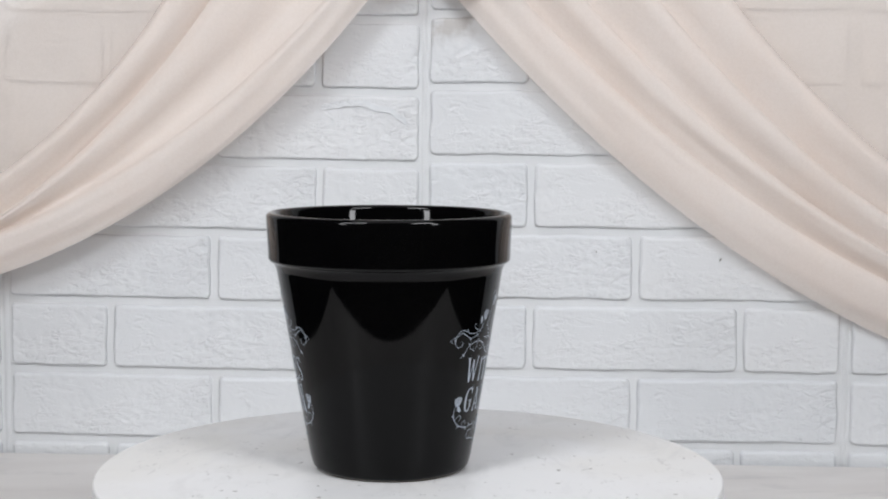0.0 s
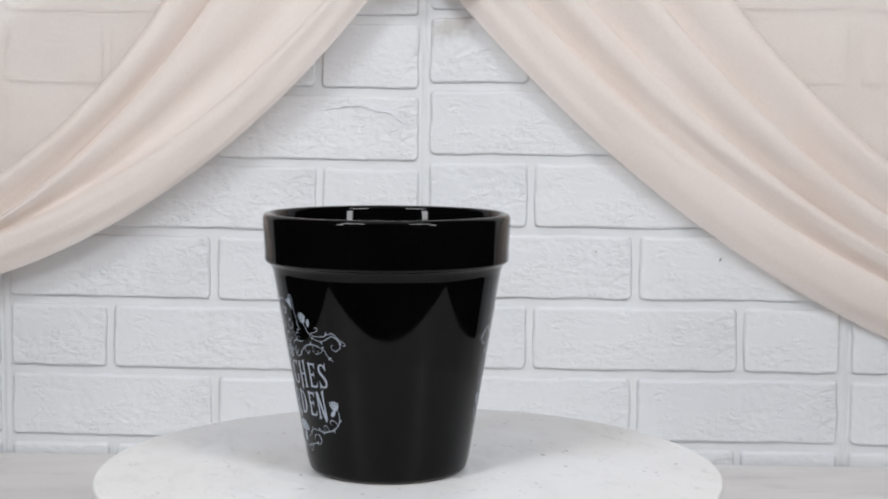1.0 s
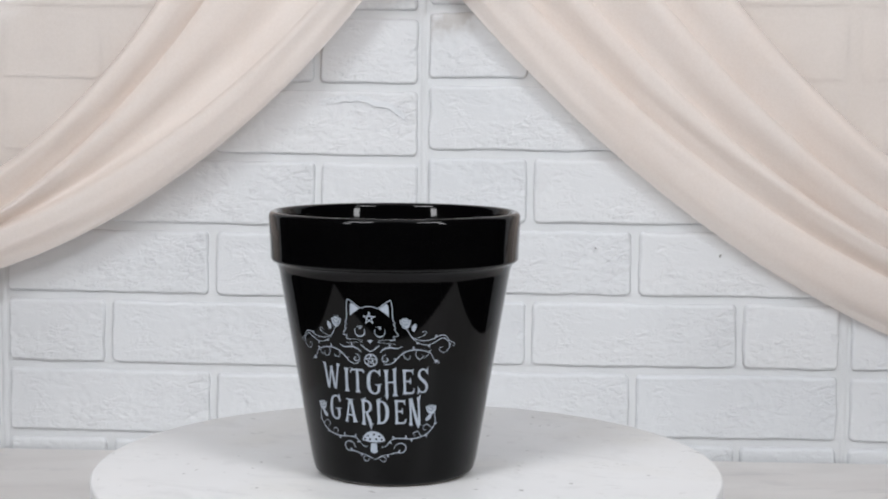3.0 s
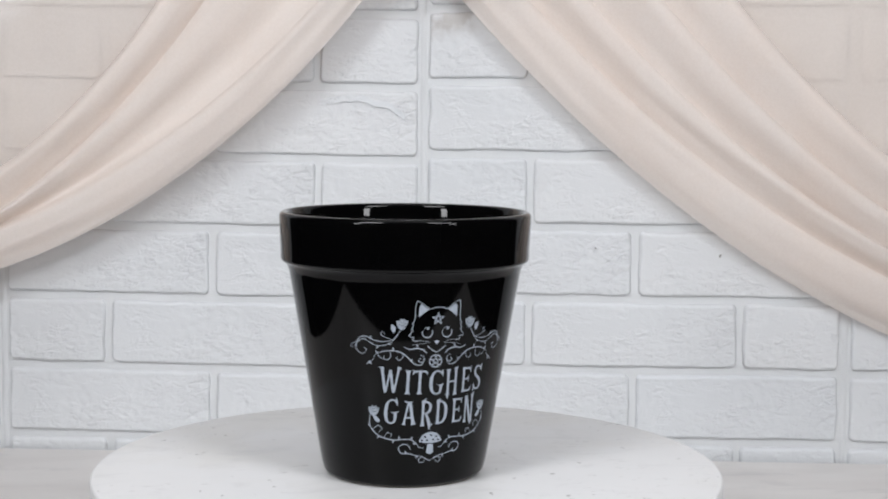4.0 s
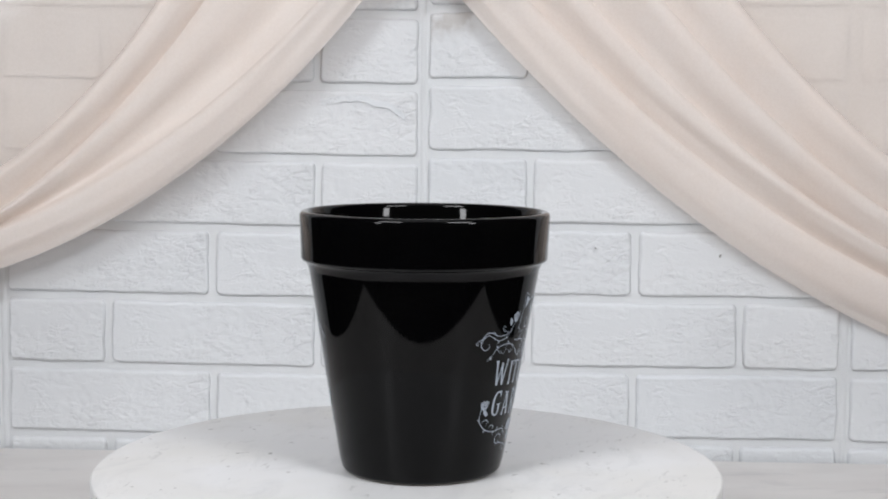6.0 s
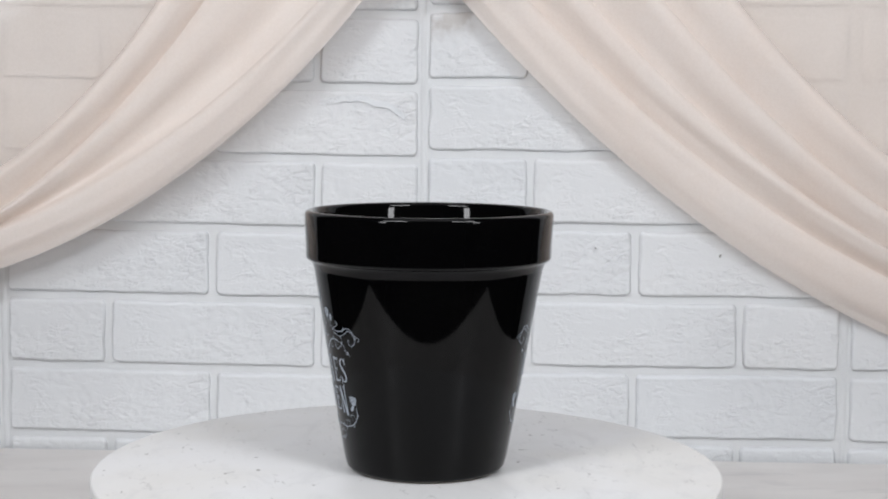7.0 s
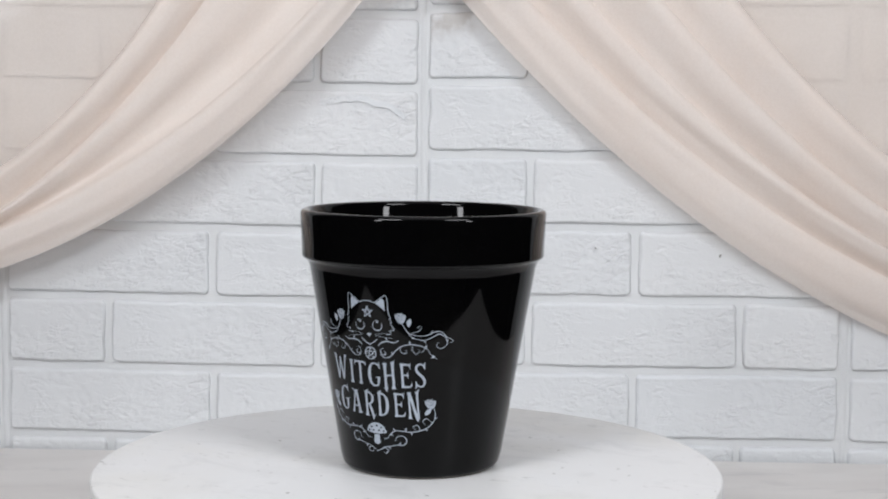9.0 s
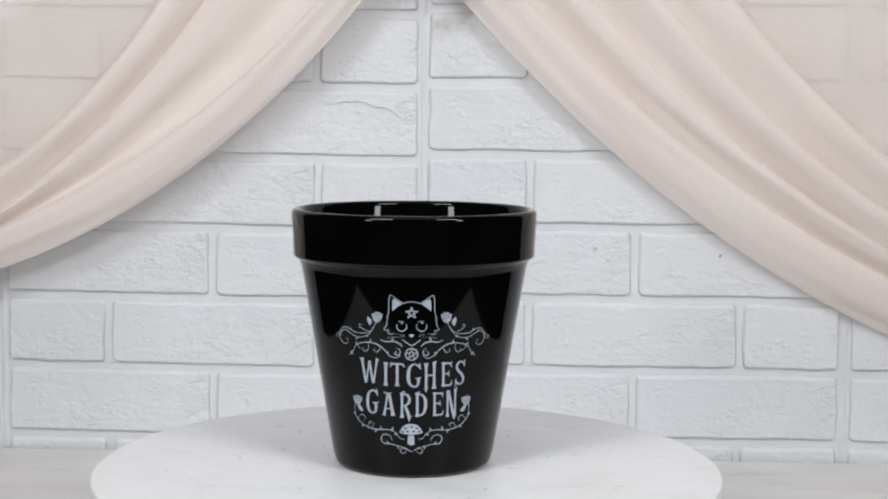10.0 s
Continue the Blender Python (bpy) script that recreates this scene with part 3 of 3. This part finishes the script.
GLYPHS["N"] = [stem(1.2, 0, 12, 0, 1.2, 2.1, 1.4), stem(4.6, -1.2, 12, -3.2, 1.7, 0.5, 1.2), stem(4.9, 0, 12.4, 0, 1.2, 1.3, 1.9), ([(4.4, 11.6), (5.4, 12.6), (5.8, 13.6)], [0.9, 0.7, 0.1])]


def stroke(bm, pts, widths):
    """A pen stroke of changing width along a smooth line."""
    per = 6
    line = curve_points(pts, per)
    n = len(line)
    sides = []
    for k, (x, z) in enumerate(line):
        a, b = line[max(k - 1, 0)], line[min(k + 1, n - 1)]
        dx, dz = b[0] - a[0], b[1] - a[1]
        d = math.hypot(dx, dz) or 1
        q = k / (n - 1) * (len(widths) - 1)
        i = min(int(q), len(widths) - 2)
        w = (widths[i] + (widths[i + 1] - widths[i]) * (q - i)) / 2
        sides.append((bm.verts.new((x - dz / d * w, 0, z + dx / d * w)), bm.verts.new((x + dz / d * w, 0, z - dx / d * w))))
    for a, b in zip(sides, sides[1:]):
        bm.faces.new((a[0], a[1], b[1], b[0]))


def lettering(word):
    """Condensed capitals with flared, thorny ends; every stroke lies a hair above the one before."""
    bm = bmesh.new()
    for ch, x0, x1, z0, z1 in word:
        cell = {"W": 10.0, "I": 3.6}.get(ch, 6.0)
        sx, sz = (x1 - x0) / cell, (z1 - z0) / 12.0
        for k, (pts, widths) in enumerate(GLYPHS[ch]):
            one = bmesh.new()
            stroke(one, pts, [0.88 * w for w in widths])
            made = {v: bm.verts.new((x0 + v.co.x * sx, 0.006 * k, z0 + v.co.z * sz)) for v in one.verts}
            for f in one.faces:
                bm.faces.new([made[v] for v in f.verts])
            one.free()
    return bm


def printed_motif(pot, turn):
    """The pale transfer print on one side of the pot."""
    m = pose(0, 0, 0, 0, 0, turn)
    names = {"cat": "printed_cat", "wing": "printed_rose_spray", "scroll": "printed_scroll", "vine": "printed_vine"}
    for kind, name in names.items():
        for side in (1, -1) if kind != "cat" else (0,):
            bm = bmesh.new()
            for flip in ((side,) if side else (1, -1)):
                for k, wide, pts in LINES:
                    if k == kind:
                        ribbon(bm, [(flip * x, z) for x, z in curve_points(pts, 7 if kind != "cat" or wide < 0.4 or wide > 0.6 else 3)], wide * 0.60, kind != "cat")
                for k, pts in FILLS:
                    if k == kind:
                        fill(bm, [(flip * x, z) for x, z in pts])
                for k, x, z, turned in LEAFLETS:
                    if k == kind:
                        c, e = math.cos(radians(turned)), math.sin(radians(turned))
                        leaf = [(0, 0.28), (0.6, 0.34), (1.5, 0.0), (0.6, -0.34), (0, -0.28)]
                        fill(bm, [(flip * (x + c * u - e * v), z + e * u + c * v) for u, v in leaf])
                if kind == "cat":
                    stroke(bm, [(flip * 4.6 + 2.35 * math.cos(radians(q)), 73.7 + 2.35 * math.sin(radians(q))) for q in range(148, 394, 12)], [0.22, 0.34, 0.55, 0.42, 0.22])
                    ring(bm, flip * 4.6 + 0.15, 75.3, 0.30, 0.42, 10)
                    stroke(bm, [(flip * 4.6 - 1.7, 75.5), (flip * 4.6 - 0.6, 76.1), (flip * 4.6 + 1.2, 76.0)], [0.12, 0.22, 0.12])
            if kind == "cat":
                star(bm, 0, 79.9, 2.9, 0.38)
                fill(bm, [(-1.3, 69.6), (0.0, 69.9), (1.3, 69.6), (0.0, 68.1)])
            spray = part(name, wrap(bm), INK, pot, m=m)
            for pts in PETALS.get(kind, []):
                bm = bmesh.new()
                ribbon(bm, [(side * x, z) for x, z in curve_points(pts, 5)], 0.26)
                part("petal_line", wrap(bm, 0.00024), GLAZE, spray)
    bm = bmesh.new()
    ring(bm, 0, 60.3, 2.8, 0.5)
    star(bm, 0, 60.3, 2.5, 0.3)
    part("printed_medallion", wrap(bm), INK, pot, m=m)
    for word in WORDS:
        part("printed_lettering", wrap(lettering(word)), INK, pot, m=m)
    bm = bmesh.new()
    for k in range(12):
        a, b = -5.5 + 10.6 * k / 12, -5.5 + 10.6 * (k + 1) / 12
        def head(x):
            return 21.6 + 5.0 * math.sqrt(max(0, 1 - ((x + 0.2) / 5.4) ** 2))
        def foot(x):
            return 21.2 + 0.9 * ((x + 0.2) / 5.4) ** 2
        bm.faces.new([bm.verts.new((x, 0, z)) for x, z in ((a, foot(a)), (b, foot(b)), (b, head(b)), (a, head(a)))])
    fill(bm, STEM)
    cap = part("printed_mushroom", wrap(bm), INK, pot, m=m)
    for x, z in SPOTS:
        bm = bmesh.new()
        fill(bm, [(x + 0.55 * math.cos(k * math.pi / 5), z + 0.42 * math.sin(k * math.pi / 5)) for k in range(10)])
        part("dark_spot", wrap(bm, 0.00024), GLAZE, cap)


POT = plant_pot()
printed_motif(POT, -1.3)
printed_motif(POT, -175.3)


def out_of_true(pot, k, level):
    """The cast pot is a little skewed: its foot lies off the axis of its rim."""
    skew = Matrix(((1, 0, 0, 0), (0, 1, k, -k * level), (0, 0, 1, 0), (0, 0, 0, 1)))
    for piece in pot.children:
        m = piece.matrix_basis.copy()
        local = m.inverted() @ skew @ m
        piece.data.transform(local)
        for line in piece.children:
            line.data.transform(local)


out_of_true(POT, 0.009, 0.12)


# ---------------------------------------------------------------- draped cloth
def bezier(c, s):
    a, b = (1 - s), s
    return [a ** 3 * c[0][k] + 3 * a * a * b * c[1][k] + 3 * a * b * b * c[2][k] + b ** 3 * c[3][k] for k in (0, 1)]


LEFT = [
    ((-0.230, 0.328), (-0.266, 0.257), (-0.340, 0.228), (-0.402, 0.187)),
    ((-0.138, 0.329), (-0.176, 0.221), (-0.259, 0.139), (-0.359, 0.090)),
    ((-0.097, 0.328), (-0.153, 0.214), (-0.246, 0.117), (-0.359, 0.059)),
    ((-0.002, 0.328), (-0.087, 0.202), (-0.212, 0.103), (-0.360, 0.064)),
    ((0.024, 0.331), (-0.063, 0.187), (-0.194, 0.071), (-0.363, 0.037)),
]
RIGHT = [
    ((0.273, 0.328), (0.310, 0.284), (0.350, 0.243), (0.393, 0.204)),
    ((0.171, 0.328), (0.228, 0.236), (0.306, 0.155), (0.397, 0.097)),
    ((0.116, 0.327), (0.190, 0.224), (0.281, 0.124), (0.398, 0.069)),
    ((0.061, 0.328), (0.150, 0.209), (0.263, 0.106), (0.400, 0.046)),
    ((0.014, 0.328), (0.117, 0.201), (0.244, 0.087), (0.401, 0.030)),
    ((-0.029, 0.328), (0.084, 0.184), (0.225, 0.052), (0.402, -0.009)),
]
# across one pleat: share of the way to the next ridge, depth
TUCK = [(0.06, -0.1), (0.02, 0.08), (-0.004, 0.30), (-0.010, 0.50), (-0.003, 0.66)]
FRONT = [(0.02, 0.72), (0.05, 0.84), (0.10, 0.95), (0.16, 1.0), (0.24, 1.0), (0.34, 0.93), (0.45, 0.80), (0.56, 0.64), (0.67, 0.46), (0.78, 0.28),
         (0.87, 0.14), (0.95, 0.05), (1.0, 0.02), (1.05, 0.0)]
HEM = [(0.02, 0.72), (0.05, 0.84), (0.10, 0.95), (0.16, 1.0), (0.25, 1.01), (0.35, 0.95), (0.45, 0.86), (0.56, 0.72), (0.66, 0.52), (0.75, 0.24), (0.83, -0.08),
       (0.90, -0.38), (0.96, -0.62), (1.0, -0.75)]
FLAT = [(0.02, 0.72), (0.05, 0.84), (0.10, 0.95), (0.16, 1.0), (0.25, 1.01), (0.35, 0.96), (0.45, 0.90), (0.56, 0.82), (0.66, 0.74), (0.75, 0.66), (0.83, 0.58),
        (0.90, 0.50), (0.96, 0.42), (1.0, 0.36)]
SOFT = [(0.02, 0.72), (0.05, 0.84), (0.10, 0.95), (0.16, 0.98), (0.24, 0.94), (0.35, 0.78), (0.46, 0.52), (0.55, 0.28), (0.63, 0.10), (0.70, 0.02), (0.77, 0.03),
        (0.85, 0.14), (0.92, 0.30), (0.97, 0.44), (1.0, 0.52)]
BACK = [(0.965 * k / 12, -0.50) for k in range(13)]
SHEET = [(0.0, 0.10), (0.1, 0.12), (0.25, 0.22), (0.4, 0.30), (0.55, 0.30), (0.7, 0.22), (0.82, 0.12), (0.92, 0.06), (1.0, 0.04), (1.05, 0.02)]


EYE_Z = 0.173


def pleat(guides, g, profile, off, deep, clear, calm=(), under=0.0, to=1, n=150):
    """One pleat of a swag, from its ridge to under the next one; the hem may lie flat (calm) above and turn under towards its end."""
    cloth = bmesh.new()
    near = 1 - clear / 1.06
    grid = []
    for i in range(n + 1):
        s = 1.40 * i / n
        a, b = bezier(guides[g], s), bezier(guides[g + to], s)
        grow = 1 - 0.05 * s * s if to > 1 else 1
        row = []
        for k, (share, d) in enumerate(profile):
            if calm and k >= len(TUCK):
                d += (calm[k - len(TUCK)][1] - d) * (1 - under * min(s, 1) ** 2.5)
            share *= grow
            x, z = a[0] + (b[0] - a[0]) * share, a[1] + (b[1] - a[1]) * share
            p = Vector((x, 0, z))
            w = 0.22 * noise.noise(Vector((s * 3.0, g * 5.0, 0)) + off)
            ripple = 0.17 * noise.noise(Vector((s * 4.0, share * 3.2 + g * 7, 2)) + off) * min(max(share, 0) * 4, 1)
            ripple += 0.085 * noise.noise(Vector((s * 5.0, share * 11 + g * 3, 7)) + off) * min(max(share, 0) * 6, 1)
            y = 0.343 - clear - 0.07 * x - deep * (d * (0.95 + w) + ripple) - 0.002 * noise.noise(p * 6 + off)
            row.append(cloth.verts.new((x * near, y, EYE_Z + (z - EYE_Z) * near)))
        grid.append(row)
    for r0, r1 in zip(grid, grid[1:]):
        for k in range(len(profile) - 1):
            cloth.faces.new((r0[k], r0[k + 1], r1[k + 1], r1[k]))
    return cloth


def drape(guides, label, seed, deep, under, soft, clear):
    """A swag of thin cloth in overlapping pleats, gathered over the rod above and swept to the side."""
    d = tagged(new("drape"), label, "drapery", "cloth swags before the wall")
    off = Vector((seed, seed * 2, 0))
    last = len(guides) - 2
    for g in range(last + 1):
        profile = SHEET if g == 0 else TUCK + (HEM if g == last else SOFT if g in soft else FRONT)
        part("sheer_panel" if g == 0 else "pleat", pleat(guides, g, profile, off, deep, clear, FLAT if g == last else (), under), SHEER if g == 0 else CLOTH, d, smooth=True)
    part("back_layer", pleat(guides, 1, BACK, off, deep, clear, (), 0.0, last), CLOTH, d, smooth=True)
    return d


drape(LEFT, "sheer cream chiffon swag with soft pleats before the brick wall", 1.3, 0.0160, 0.15, (2,), 0.016)
drape(RIGHT, "sheer cream chiffon swag swept aside in long pleats", 4.1, 0.0125, 1.0, (), -0.002)


def curtain_rod():
    rod = tagged(new("curtain_rod"), "slim pale curtain rod carrying the cloth swags", "curtain rod")
    rod.matrix_basis = pose(0, 0.325, 0.330, 0, 0, WALL_TURN)
    part("pole", lathe([(0, -0.5), (0.006, -0.5), (0.006, 0.5), (0, 0.5)], 24), PLASTIC, rod, smooth=False, m=pose(0, 0, 0, 0, 90, 0))
    for x in (-0.49, 0.49):
        part("bracket", box((0.012, 0.04, 0.012), (x, 0.018, 0), 0.001), PLASTIC, rod)


curtain_rod()


def cloth_knot():
    """The bunched cloth where both swags are gathered on the rod."""
    bm = bmesh.new()
    bmesh.ops.create_icosphere(bm, subdivisions=5, radius=1)
    for v in bm.verts:
        a = math.atan2(v.co.z, v.co.x)
        fold = 0.10 * math.sin(a * 9 + 3 * v.co.y) + 0.18 * noise.noise(v.co * 2.1)
        v.co = Vector((v.co.x * 0.046, v.co.y * 0.017, v.co.z * 0.036)) * (1 + fold)
    knot = part("drape_knot", bm, CLOTH, smooth=True, m=pose(0.036, 0.316, 0.300))
    tagged(knot, "bunched cream chiffon knot gathered on the rod", "drapery")


cloth_knot()

# ---------------------------------------------------------------- the turning set
TURN = [(0.0, -278.21), (0.5, -264.96), (1.0, -251.83), (1.5, -238.54), (2.0, -224.94), (2.5, -211.01), (3.0, -196.8), (3.5, -182.41),
        (4.0, -167.95), (4.5, -153.52), (5.0, -139.22), (5.5, -125.08), (6.0, -111.13), (6.5, -97.33), (7.0, -83.63), (7.5, -69.95),
        (8.0, -56.2), (8.5, -42.31), (9.0, -28.26), (9.5, -14.1), (10.0, 0.0)]


def motions():
    walk(PLATE, [(t, pose(0.0005, 0, 0, 0, 0, a)) for t, a in TURN])
    # the pot stands off the middle of the platter
    off, ph, mid = 0.01063, 161.98, -0.00037
    walk(POT, [(t, pose(mid + off * math.sin(radians(a + ph)), -off * math.cos(radians(a + ph)), 0, 0, 0, a)) for t, a in TURN])


motions()
